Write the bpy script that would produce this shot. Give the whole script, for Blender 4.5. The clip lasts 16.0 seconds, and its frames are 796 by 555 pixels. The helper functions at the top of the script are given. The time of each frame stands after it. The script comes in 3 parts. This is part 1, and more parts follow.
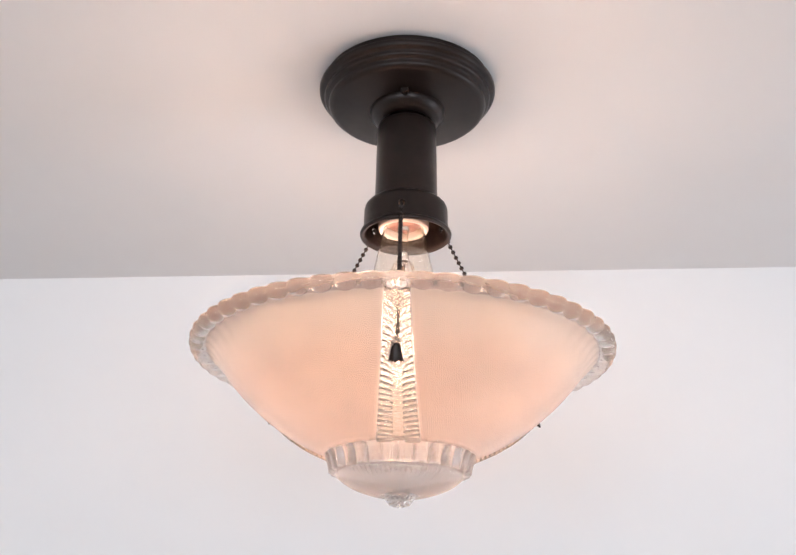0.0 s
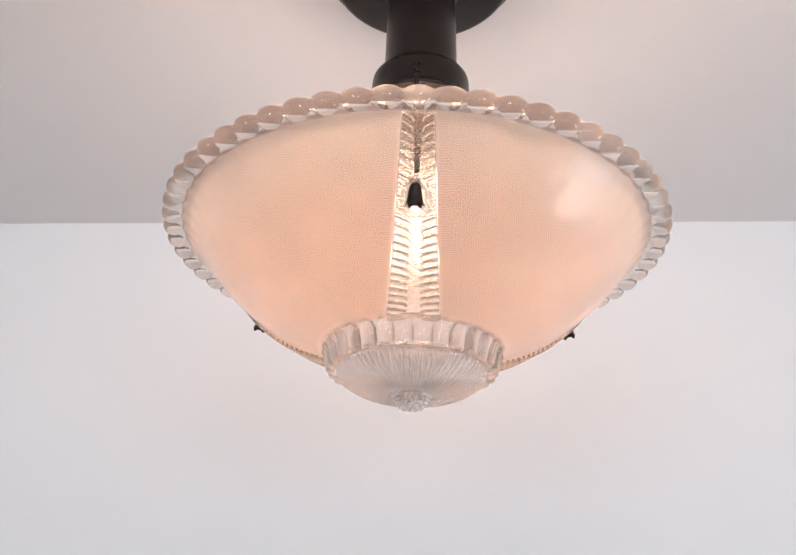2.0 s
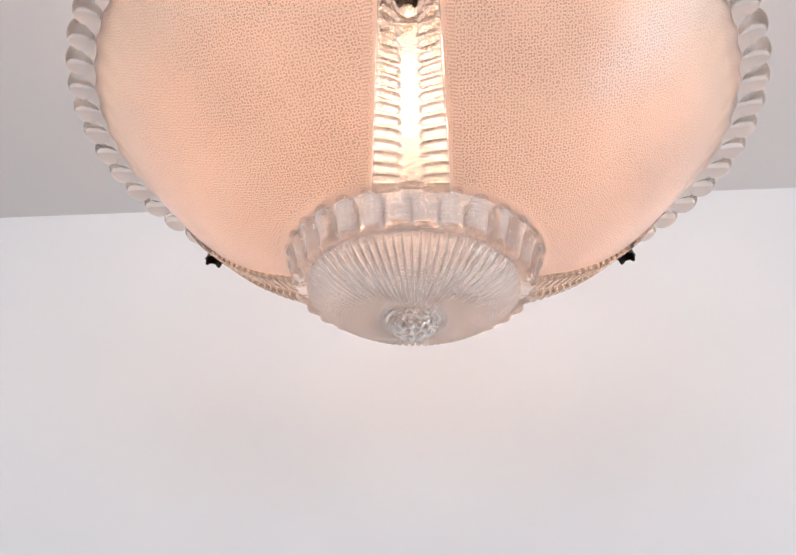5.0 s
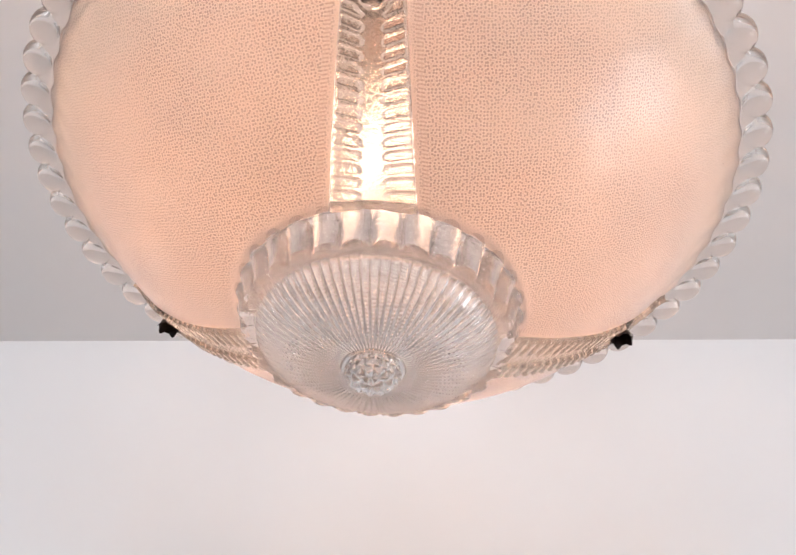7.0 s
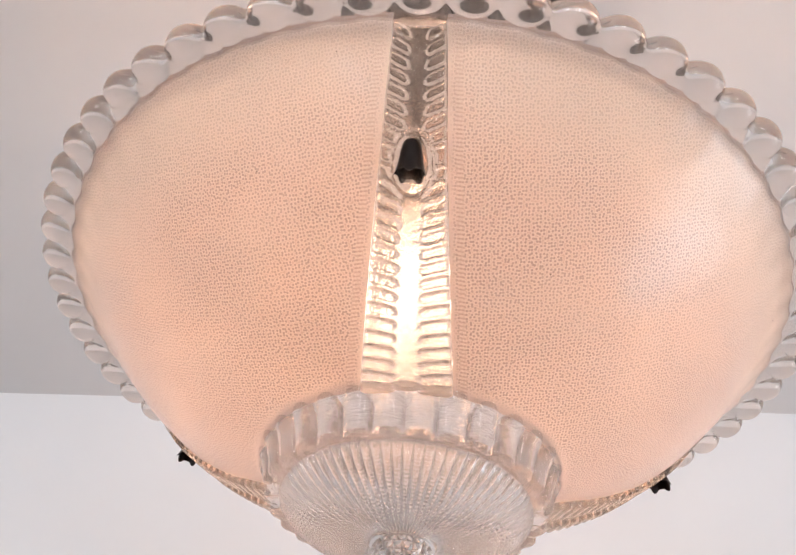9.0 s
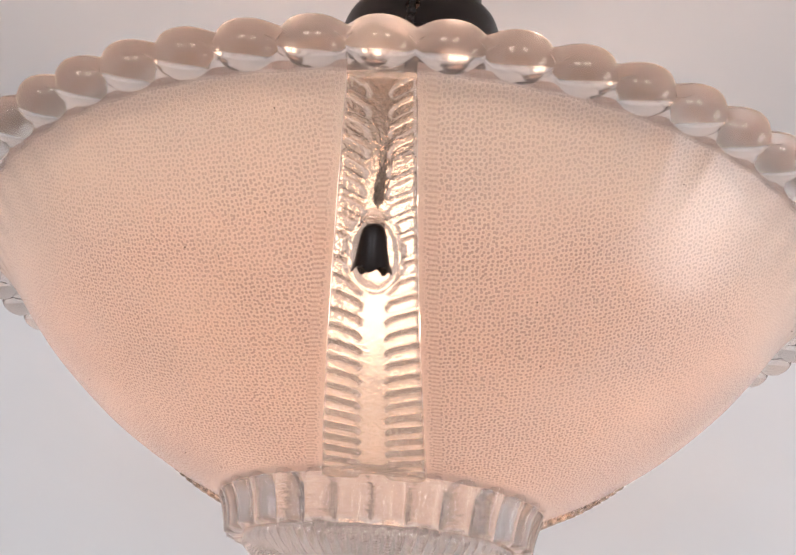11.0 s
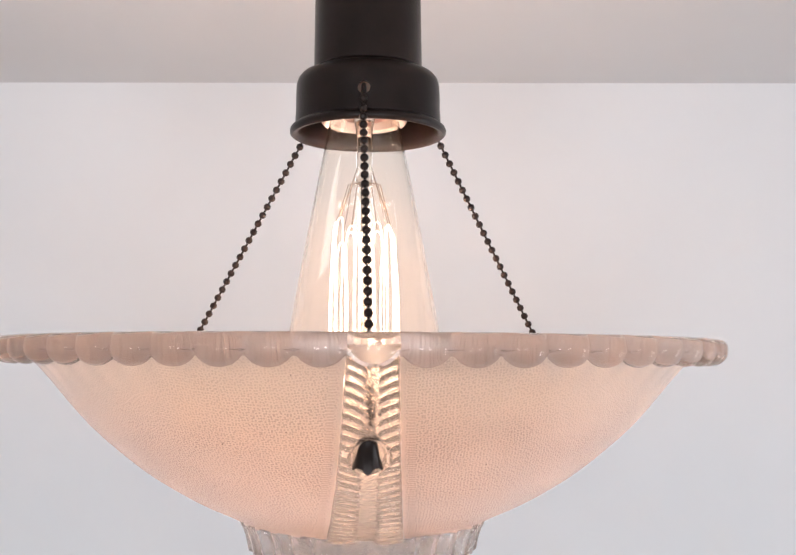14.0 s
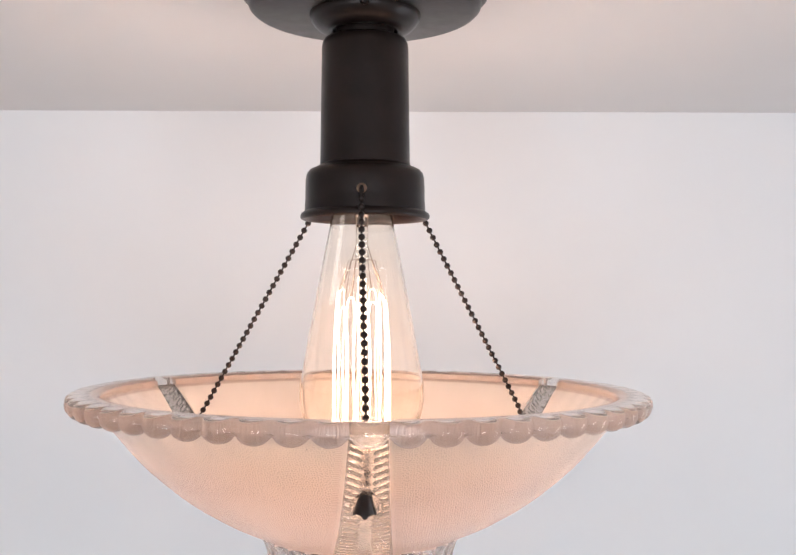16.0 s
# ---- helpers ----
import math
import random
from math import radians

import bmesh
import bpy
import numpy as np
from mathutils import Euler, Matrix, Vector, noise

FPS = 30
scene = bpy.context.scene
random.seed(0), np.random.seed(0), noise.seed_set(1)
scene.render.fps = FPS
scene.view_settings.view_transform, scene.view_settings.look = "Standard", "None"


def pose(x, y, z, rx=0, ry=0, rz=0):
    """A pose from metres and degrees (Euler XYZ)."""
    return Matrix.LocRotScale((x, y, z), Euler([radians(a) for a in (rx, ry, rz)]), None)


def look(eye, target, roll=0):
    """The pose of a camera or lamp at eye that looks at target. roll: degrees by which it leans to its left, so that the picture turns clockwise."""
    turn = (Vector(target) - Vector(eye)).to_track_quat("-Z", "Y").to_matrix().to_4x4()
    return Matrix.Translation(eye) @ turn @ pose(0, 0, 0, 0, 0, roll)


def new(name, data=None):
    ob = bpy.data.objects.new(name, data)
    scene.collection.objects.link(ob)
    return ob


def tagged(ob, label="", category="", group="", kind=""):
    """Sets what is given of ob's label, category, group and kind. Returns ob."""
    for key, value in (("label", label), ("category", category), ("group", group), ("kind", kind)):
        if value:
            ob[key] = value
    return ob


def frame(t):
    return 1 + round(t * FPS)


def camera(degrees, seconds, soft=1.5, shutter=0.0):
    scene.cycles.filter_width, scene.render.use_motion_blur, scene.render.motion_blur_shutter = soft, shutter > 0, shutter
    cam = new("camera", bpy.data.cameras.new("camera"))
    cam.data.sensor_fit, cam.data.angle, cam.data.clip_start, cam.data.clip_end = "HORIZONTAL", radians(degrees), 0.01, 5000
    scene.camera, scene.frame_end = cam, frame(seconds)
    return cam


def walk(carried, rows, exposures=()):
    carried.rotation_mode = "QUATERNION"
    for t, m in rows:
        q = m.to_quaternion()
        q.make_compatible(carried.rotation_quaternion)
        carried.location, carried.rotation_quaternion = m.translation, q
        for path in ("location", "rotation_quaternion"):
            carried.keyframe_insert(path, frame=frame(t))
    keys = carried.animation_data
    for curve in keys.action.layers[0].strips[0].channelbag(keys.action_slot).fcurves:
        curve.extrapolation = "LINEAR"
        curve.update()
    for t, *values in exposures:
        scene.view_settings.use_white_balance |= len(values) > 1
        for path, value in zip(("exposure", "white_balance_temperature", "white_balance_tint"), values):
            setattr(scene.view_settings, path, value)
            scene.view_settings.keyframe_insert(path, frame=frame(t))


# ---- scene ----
cam = camera(46.14, 16.0)
# seconds, eye x y z in metres, yaw, pitch and lean in degrees
PATH = [
    (0.0, 0.0139, -0.6149, 2.0216, 1.78, 22.63, -0.76),
    (0.5, 0.0148, -0.5790, 1.9936, 2.42, 24.51, -1.23),
    (1.0, 0.0123, -0.5525, 1.9773, 2.35, 25.24, -1.67),
    (1.5, 0.0049, -0.5204, 1.9670, 1.40, 25.26, -1.75),
    (2.0, -0.0035, -0.4806, 1.9645, 0.91, 25.69, -1.47),
    (2.5, -0.0046, -0.4438, 1.9568, 1.70, 25.90, -1.25),
    (3.0, 0.0006, -0.4135, 1.9529, 1.21, 26.24, -0.85),
    (3.5, -0.0048, -0.3795, 1.9543, 0.23, 26.52, 0.15),
    (3.7, -0.0066, -0.3651, 1.9583, 0.44, 26.82, 1.29),
    (4.2, -0.0048, -0.3434, 1.9583, 0.64, 27.63, 1.27),
    (4.8, 0.0017, -0.3205, 1.9595, 1.82, 29.48, 0.00),
    (5.3, 0.0078, -0.3042, 1.9592, 2.94, 31.57, -1.34),
    (5.8, 0.0123, -0.2903, 1.9560, 3.57, 34.00, -2.28),
    (6.0, 0.0078, -0.2844, 1.9529, 3.56, 35.52, -2.48),
    (6.5, 0.0116, -0.2632, 1.9344, 4.00, 39.20, -3.37),
    (7.0, 0.0220, -0.2472, 1.9375, 4.24, 42.69, -4.07),
    (7.5, 0.0255, -0.2397, 1.9444, 4.74, 45.15, -4.85),
    (8.0, 0.0257, -0.2441, 1.9463, 5.05, 45.98, -5.43),
    (8.5, 0.0142, -0.2641, 1.9710, 5.44, 44.70, -5.97),
    (8.7, 0.0156, -0.2689, 1.9774, 5.48, 43.70, -6.02),
    (9.2, 0.0128, -0.2779, 1.9974, 5.56, 41.22, -6.17),
    (9.8, 0.0134, -0.2829, 2.0292, 5.29, 35.89, -5.94),
    (10.3, 0.0144, -0.2863, 2.0572, 4.71, 30.85, -5.41),
    (10.8, 0.0134, -0.2927, 2.0821, 3.77, 26.55, -4.54),
    (11.0, 0.0140, -0.2934, 2.0957, 3.16, 24.39, -4.20),
    (11.5, 0.0080, -0.3108, 2.1259, 1.52, 19.47, -2.47),
    (12.0, 0.0026, -0.3161, 2.1429, 0.12, 15.82, -1.42),
    (12.5, -0.0049, -0.3275, 2.1583, -1.10, 12.20, -0.82),
    (13.0, -0.0101, -0.3454, 2.1758, -2.01, 9.00, 0.02),
    (13.5, -0.0136, -0.3757, 2.1990, -2.90, 6.29, 0.14),
    (14.0, -0.0091, -0.3938, 2.2197, -3.16, 4.25, 0.14),
    (14.5, -0.0064, -0.4019, 2.2399, -3.32, 2.74, 0.03),
    (15.0, -0.0102, -0.4245, 2.2579, -3.41, 1.87, -0.04),
    (15.5, -0.0061, -0.4501, 2.2631, -2.11, 1.39, 0.08),
    (16.0, -0.0115, -0.4812, 2.2696, -3.39, 1.20, 0.01),
]


def eye_pose(x, y, z, yaw, pitch, lean):
    a, b = radians(yaw), radians(pitch)
    way = Vector((-math.sin(a) * math.cos(b), math.cos(a) * math.cos(b), math.sin(b)))
    return look((x, y, z), Vector((x, y, z)) + way, -lean)


EXPOSURES = [(t, stops, 6400, 12) for t, stops in ((0.0, 0.12), (1.5, 0.06), (2.5, -0.05), (3.5, 0.0), (7.0, 0.0), (8.7, -0.02), (10.8, -0.20), (12.5, -0.18), (14.0, -0.10), (16.0, -0.07))]
walk(cam, [(t, eye_pose(*p)) for t, *p in PATH], EXPOSURES)

# ---- world and light ----
CEILING = 2.44
world = bpy.data.worlds.new("sky")
scene.world = world
world.use_nodes = True
wn = world.node_tree.nodes
sky = wn.new("ShaderNodeTexSky")
sky.sky_type = "NISHITA"
sky.sun_disc = False
sky.sun_elevation, sky.sun_rotation = radians(40), radians(120)
wn["Background"].inputs["Strength"].default_value = 0.1
world.node_tree.links.new(sky.outputs[0], wn["Background"].inputs["Color"])

# daylight that enters by the two windows behind the viewer
WINDOWS = [(0.95, 1.1), (-1.05, 1.1)]
EAST_WINDOW = (-0.17, 0.80)
SOUTH, NORTH, WEST, EAST = -3.2, 0.3743, -2.1, 2.1
SILL, HEAD = 0.85, 2.1
HIGH_SILL, HIGH_HEAD = 1.25, 2.25
DAYLIGHT = (0.85, 0.925, 1.0)
for wx, ww in WINDOWS:
    lamp = bpy.data.lights.new("window_daylight", "AREA")
    lamp.shape, lamp.size, lamp.size_y = "RECTANGLE", ww - 0.06, HIGH_HEAD - HIGH_SILL - 0.06
    lamp.energy, lamp.color = 27.5, DAYLIGHT
    new("window_daylight", lamp).matrix_world = look((wx, SOUTH - 0.03, (HIGH_SILL + HIGH_HEAD) / 2), (wx, 0, (HIGH_SILL + HIGH_HEAD) / 2))

lamp = bpy.data.lights.new("window_daylight", "AREA")
lamp.shape, lamp.size, lamp.size_y = "RECTANGLE", EAST_WINDOW[1] - 0.06, HEAD - SILL - 0.06
lamp.energy, lamp.color = 13.0, DAYLIGHT
new("window_daylight", lamp).matrix_world = look((EAST + 0.03, EAST_WINDOW[0], (SILL + HEAD) / 2), (0, EAST_WINDOW[0], (SILL + HEAD) / 2))


# ---- materials ----
class Nodes:
    """A small wrapper that makes a node material."""

    def __init__(self, name):
        self.mat = bpy.data.materials.new(name)
        self.mat.use_nodes = True
        self.tree = self.mat.node_tree
        self.tree.nodes.clear()
        self.out = self.add("OutputMaterial")
        self.coord = self.add("TexCoord").outputs["Object"]

    def add(self, kind, **values):
        node = self.tree.nodes.new("ShaderNode" + kind)
        for key, value in values.items():
            sock = node.inputs[key.replace("_", " ")]
            if isinstance(value, bpy.types.NodeSocket):
                self.tree.links.new(value, sock)
            else:
                sock.default_value = value
        return node

    def link(self, a, b):
        self.tree.links.new(a, b)

    def noise(self, scale, detail=4.0, rough=0.55):
        return self.add("TexNoise", Vector=self.coord, Scale=scale, Detail=detail, Roughness=rough).outputs["Fac"]

    def ramp(self, fac, a, b, p0=0.0, p1=1.0):
        node = self.add("ValToRGB", Fac=fac)
        e = node.color_ramp.elements
        e[0].position, e[1].position = p0, p1
        e[0].color, e[1].color = (*a, 1), (*b, 1)
        return node.outputs["Color"]

    def bump(self, height, distance, strength=1.0):
        return self.add("Bump", Height=height, Distance=distance, Strength=strength).outputs["Normal"]

    def done(self, shader):
        self.link(shader, self.out.inputs["Surface"])
        return self.mat


def plaster(name, a, b, bump=0.00012):
    n = Nodes(name)
    col = n.ramp(n.noise(3.0, 5.0), a, b, 0.3, 0.7)
    normal = n.bump(n.noise(260.0, 3.0), bump, 0.5)
    return n.done(n.add("BsdfPrincipled", Base_Color=col, Roughness=0.75, Normal=normal).outputs[0])


def bronze(name="oil_rubbed_bronze"):
    n = Nodes(name)
    col = n.ramp(n.noise(55.0, 5.0), (0.0110, 0.0065, 0.0054), (0.023, 0.0140, 0.0115), 0.3, 0.75)
    rough = n.ramp(n.noise(120.0, 4.0), (0.25,) * 3, (0.40,) * 3)
    normal = n.bump(n.noise(1500.0, 2.0), 0.0002, 0.35)
    return n.done(n.add("BsdfPrincipled", Base_Color=col, Metallic=0.3, Roughness=rough, Normal=normal, Specular_IOR_Level=0.3).outputs[0])


def frosted(name="frosted_peach_glass"):
    """Satin glass with a fine pebbled skin: it scatters the light that falls through it. Its peach tint turns to cream
    towards the rim.
    """
    n = Nodes(name)
    skin = n.add("TexCoord").outputs["UV"]
    warp = n.add("TexNoise", Vector=skin, Scale=160.0, Detail=2.0).outputs["Color"]
    moved = n.add("VectorMath", Vector=warp)
    moved.operation = "MULTIPLY_ADD"
    moved.inputs[1].default_value = (0.0007, 0.0007, 0)
    n.link(skin, moved.inputs[2])
    cells = n.add("TexVoronoi", Vector=moved.outputs[0], Scale=900.0, Randomness=0.55)
    cells.voronoi_dimensions = "2D"
    # the pebbles' dark refraction is put into the colour as rings
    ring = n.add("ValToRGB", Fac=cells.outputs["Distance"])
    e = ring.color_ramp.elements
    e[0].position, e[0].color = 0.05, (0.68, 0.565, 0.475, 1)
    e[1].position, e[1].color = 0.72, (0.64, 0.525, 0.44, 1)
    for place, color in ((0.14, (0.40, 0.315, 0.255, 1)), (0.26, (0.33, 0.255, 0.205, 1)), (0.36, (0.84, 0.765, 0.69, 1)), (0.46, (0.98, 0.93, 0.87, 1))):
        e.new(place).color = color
    height = n.add("SeparateXYZ", Vector=n.coord).outputs["Z"]
    worn = n.add("MapRange", Value=n.add("TexNoise", Vector=skin, Scale=34.0, Detail=2.0).outputs["Fac"], From_Min=0.36, From_Max=0.62, To_Min=0.70, To_Max=1.0).outputs[0]
    # rings at full strength low down, which paints the lower bowl darker
    low_dark = n.add("MapRange", Value=height, From_Min=2.160, From_Max=2.190, To_Min=1.0, To_Max=0.0).outputs[0]
    patch = n.add("Math")
    patch.operation = "MAXIMUM"
    n.link(worn, patch.inputs[0])
    n.link(low_dark, patch.inputs[1])
    edge = n.add("UVMap")
    edge.uv_map = "margin"
    clear_edge = n.add("SeparateXYZ", Vector=edge.outputs[0]).outputs["X"]
    inside = n.add("MapRange", Value=clear_edge, From_Min=0.0006, From_Max=0.0022, To_Min=0.1, To_Max=1.0).outputs[0]
    rows = n.add("Math")
    rows.operation = "MULTIPLY"
    n.link(patch.outputs[0], rows.inputs[0])
    n.link(inside, rows.inputs[1])
    patch = rows.outputs[0]
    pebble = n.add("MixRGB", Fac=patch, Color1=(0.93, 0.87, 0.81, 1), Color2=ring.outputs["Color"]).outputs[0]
    # a row of short pressed ticks runs along each rib
    beside = n.add("UVMap")
    beside.uv_map = "beside"
    off_rib = n.add("SeparateXYZ", Vector=beside.outputs[0])
    wave = n.add("Math", Value=n.add("MapRange", Value=off_rib.outputs["Y"], To_Max=2 * math.pi / 0.0012).outputs[0])
    wave.operation = "SINE"
    ticks = n.ramp(n.add("MapRange", Value=wave.outputs[0], From_Min=-1.0).outputs[0], (0.56, 0.44, 0.36), (0.90, 0.84, 0.78), 0.15, 0.6)
    lane = n.add("Math", Value=n.add("MapRange", Value=off_rib.outputs["X"], From_Min=0.0020, From_Max=0.0024).outputs[0])
    lane.operation = "MULTIPLY"
    n.link(n.add("MapRange", Value=off_rib.outputs["X"], From_Min=0.0042, From_Max=0.0046, To_Min=0.75, To_Max=0.0).outputs[0], lane.inputs[1])
    pebble = n.add("MixRGB", Fac=lane.outputs[0], Color1=pebble, Color2=ticks).outputs[0]
    top = n.add("MapRange", Value=height, From_Min=2.188, From_Max=2.216, To_Min=0.0, To_Max=1.0).outputs[0]
    cloud = n.noise(28.0, 3.0)
    tint = n.ramp(cloud, (0.952, 0.858, 0.795), (0.962, 0.886, 0.838), 0.3, 0.7)
    peach_fade = n.add("MixRGB", Fac=top, Color1=tint, Color2=(0.92, 0.87, 0.80, 1)).outputs[0]
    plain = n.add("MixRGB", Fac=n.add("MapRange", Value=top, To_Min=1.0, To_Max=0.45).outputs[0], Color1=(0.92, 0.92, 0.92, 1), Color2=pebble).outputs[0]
    grained = n.add("MixRGB", Fac=1.0, Color1=peach_fade, Color2=plain)
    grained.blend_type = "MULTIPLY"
    # shade put into the colour: a tan band inside the rim darkens the beads
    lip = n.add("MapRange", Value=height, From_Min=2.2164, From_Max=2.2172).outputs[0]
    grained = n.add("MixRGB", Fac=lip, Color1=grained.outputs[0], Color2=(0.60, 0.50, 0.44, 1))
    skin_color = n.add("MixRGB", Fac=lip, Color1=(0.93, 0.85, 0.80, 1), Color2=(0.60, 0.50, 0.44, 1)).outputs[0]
    normal = n.bump(ring.outputs["Color"], 0.0004, 0.8)
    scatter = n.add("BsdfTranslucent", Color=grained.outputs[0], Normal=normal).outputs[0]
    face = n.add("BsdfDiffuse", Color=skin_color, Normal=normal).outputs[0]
    body = mixed(n, scatter, face, 0.30)
    gloss = n.add("BsdfGlossy", Color=(1, 1, 1, 1), Roughness=0.25, Normal=n.bump(cloud, 0.003, 0.5)).outputs[0]
    facing = n.add("LayerWeight", Blend=0.5).outputs["Facing"]
    steep = n.add("Math")
    steep.operation = "POWER"
    n.link(facing, steep.inputs[0])
    steep.inputs[1].default_value = 2.3
    sheen = n.add("MapRange", Value=steep.outputs[0], To_Min=0.036, To_Max=0.58).outputs[0]
    return n.done(mixed(n, body, gloss, sheen))


def mixed(n, a, b, fac):
    node = n.add("MixShader", Fac=fac)
    n.link(a, node.inputs[1])
    n.link(b, node.inputs[2])
    return node.outputs[0]


def clear(name, color=(0.97, 0.95, 0.93), rough=0.03, milk=0.0, relief=0.0, scale=900.0, stretch=(1, 1, 1), veil=(0.95, 0.86, 0.79)):
    """Pressed clear glass; milk: the part of the light that its rough inner face scatters."""
    n = Nodes(name)
    m = n.add("Mapping", Vector=n.coord, Scale=stretch)
    height = n.add("TexNoise", Vector=m.outputs[0], Scale=scale, Detail=2.0).outputs["Fac"]
    normal = n.bump(height, relief, 1.0 if relief else 0.0)
    glass = n.add("BsdfGlass", Color=(*color, 1), Roughness=rough, IOR=1.5, Normal=normal).outputs[0]
    if not milk:
        return n.done(glass)
    soft = n.add("BsdfTranslucent", Color=(*veil, 1), Normal=normal).outputs[0]
    return n.done(mixed(n, glass, soft, milk))


def glow(name, color, strength):
    n = Nodes(name)
    return n.done(n.add("Emission", Color=(*color, 1), Strength=strength).outputs[0])


def simple(name, a, b, rough=0.5, metal=0.0, scale=40.0):
    n = Nodes(name)
    col = n.ramp(n.noise(scale), a, b, 0.3, 0.7)
    normal = n.bump(n.noise(scale * 12), 0.0002, 0.3)
    return n.done(n.add("BsdfPrincipled", Base_Color=col, Roughness=rough, Metallic=metal, Normal=normal).outputs[0])


def boards(name="oak_boards"):
    n = Nodes(name)
    m = n.add("Mapping", Vector=n.coord, Scale=(1, 12, 1))
    grain = n.add("TexNoise", Vector=m.outputs[0], Scale=9.0, Detail=6.0).outputs["Fac"]
    col = n.ramp(grain, (0.20, 0.115, 0.06), (0.36, 0.23, 0.13), 0.3, 0.7)
    return n.done(n.add("BsdfPrincipled", Base_Color=col, Roughness=0.4).outputs[0])


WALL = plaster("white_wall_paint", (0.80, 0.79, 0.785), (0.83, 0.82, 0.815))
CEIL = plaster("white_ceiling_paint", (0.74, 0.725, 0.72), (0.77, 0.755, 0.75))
TRIM = plaster("white_gloss_paint", (0.80, 0.80, 0.79), (0.84, 0.84, 0.83), 0.0001)
BRONZE = bronze()
FROST = frosted()
BEAD = clear("clear_bead_glass", (0.955, 0.935, 0.92), 0.11, 0.11, veil=(0.92, 0.83, 0.77))
RIBGLASS = clear("clear_ribbed_glass", (0.80, 0.765, 0.735), 0.09, 0.07, 0.00020, 900.0, veil=(0.84, 0.76, 0.69))
CRYSTAL = clear("clear_pressed_glass", (0.87, 0.855, 0.85), 0.04, 0.04, 0.00028, 560.0, (0.5, 0.5, 3.0))
FINIALGLASS = clear("hobnail_pressed_glass", (0.78, 0.73, 0.70), 0.05, 0.06, veil=(0.85, 0.78, 0.73))
DOMEGLASS = clear("satin_pressed_glass", (0.87, 0.855, 0.85), 0.05, 0.08, 0.00008, 900.0, veil=(0.88, 0.85, 0.83))
# the faint amber veil stands in for the bloom around the lit filament
BULBGLASS = clear("clear_bulb_glass", (0.996, 0.986, 0.968), 0.0, 0.0045, veil=(1.0, 0.72, 0.48))
FILAMENT = glow("glowing_filament", (1.0, 0.69, 0.515), 232.0)
WIRE = simple("support_wire", (0.25, 0.2, 0.16), (0.4, 0.33, 0.27), 0.35, 1.0)
BRASS = simple("copper_screw_base", (0.20, 0.085, 0.065), (0.36, 0.17, 0.13), 0.4, 0.4, 120.0)
PORCELAIN = simple("white_porcelain", (0.66, 0.54, 0.47), (0.72, 0.60, 0.53), 0.25)
FLOOR = boards()


# ---- mesh helpers ----
def mesh_of(name, verts, faces, mat, sharp=35):
    me = bpy.data.meshes.new(name)
    me.from_pydata(verts, [], faces)
    bm = bmesh.new()
    bm.from_mesh(me)
    bmesh.ops.remove_doubles(bm, verts=bm.verts, dist=1e-6)
    bmesh.ops.recalc_face_normals(bm, faces=bm.faces)
    bm.to_mesh(me)
    bm.free()
    for p in me.polygons:
        p.use_smooth = True
    me.set_sharp_from_angle(angle=radians(sharp))
    me.materials.append(mat)
    return me


def part(name, me, parent=None, label="", place=None):
    ob = new(name, me)
    ob.parent = parent
    if place is not None:
        ob.matrix_basis = place
    return tagged(ob, label)


def thing(name, label, category, group="", place=None):
    ob = new(name)
    ob.empty_display_size = 0.05
    if place is not None:
        ob.matrix_basis = place
    return tagged(ob, label, category, group)


def lathe(name, profile, mat, n=96, closed=True, sharp=35, dip=None):
    """Turns a profile of (r, z) about z. dip(i, a): what is added to r and z at profile point i and angle a."""
    verts, faces, k = [], [], len(profile)
    for j in range(n):
        a = 2 * math.pi * j / n
        for i, (r, z) in enumerate(profile):
            dr, dz = dip(i, a) if dip else (0, 0)
            verts.append(((r + dr) * math.cos(a), (r + dr) * math.sin(a), z + dz))
    for j in range(n):
        for i in range(k if closed else k - 1):
            a, b, c, d = j * k + i, j * k + (i + 1) % k, ((j + 1) % n) * k + (i + 1) % k, ((j + 1) % n) * k + i
            faces.append((a, b, c, d))
    return mesh_of(name, verts, faces, mat, sharp)


def smooth_line(points, steps):
    """A Catmull-Rom line through the points."""
    pts = [Vector(p) for p in points]
    pts = [pts[0] * 2 - pts[1]] + pts + [pts[-1] * 2 - pts[-2]]
    out = []
    for i in range(1, len(pts) - 2):
        p0, p1, p2, p3 = pts[i - 1:i + 3]
        for s in range(steps):
            t = s / steps
            out.append(0.5 * (2 * p1 + (p2 - p0) * t + (2 * p0 - 5 * p1 + 4 * p2 - p3) * t * t + (3 * p1 - p0 - 3 * p2 + p3) * t ** 3))
    return out + [pts[-2]]


def tube(name, points, radius, mat, sides=8):
    """A round wire along the points, with closed ends."""
    pts = [Vector(p) for p in points]
    verts, faces = [], []
    for i, p in enumerate(pts):
        way = (pts[min(i + 1, len(pts) - 1)] - pts[max(i - 1, 0)]).normalized()
        u = way.orthogonal().normalized() if i == 0 else (u - way * u.dot(way)).normalized()
        w = way.cross(u)
        verts += [p + radius * (math.cos(2 * math.pi * s / sides) * u + math.sin(2 * math.pi * s / sides) * w) for s in range(sides)]
    for i in range(len(pts) - 1):
        for s in range(sides):
            faces.append((i * sides + s, i * sides + (s + 1) % sides, (i + 1) * sides + (s + 1) % sides, (i + 1) * sides + s))
    faces += [tuple(range(sides)), tuple(range((len(pts) - 1) * sides, len(pts) * sides))]
    return mesh_of(name, verts, faces, mat, 60)


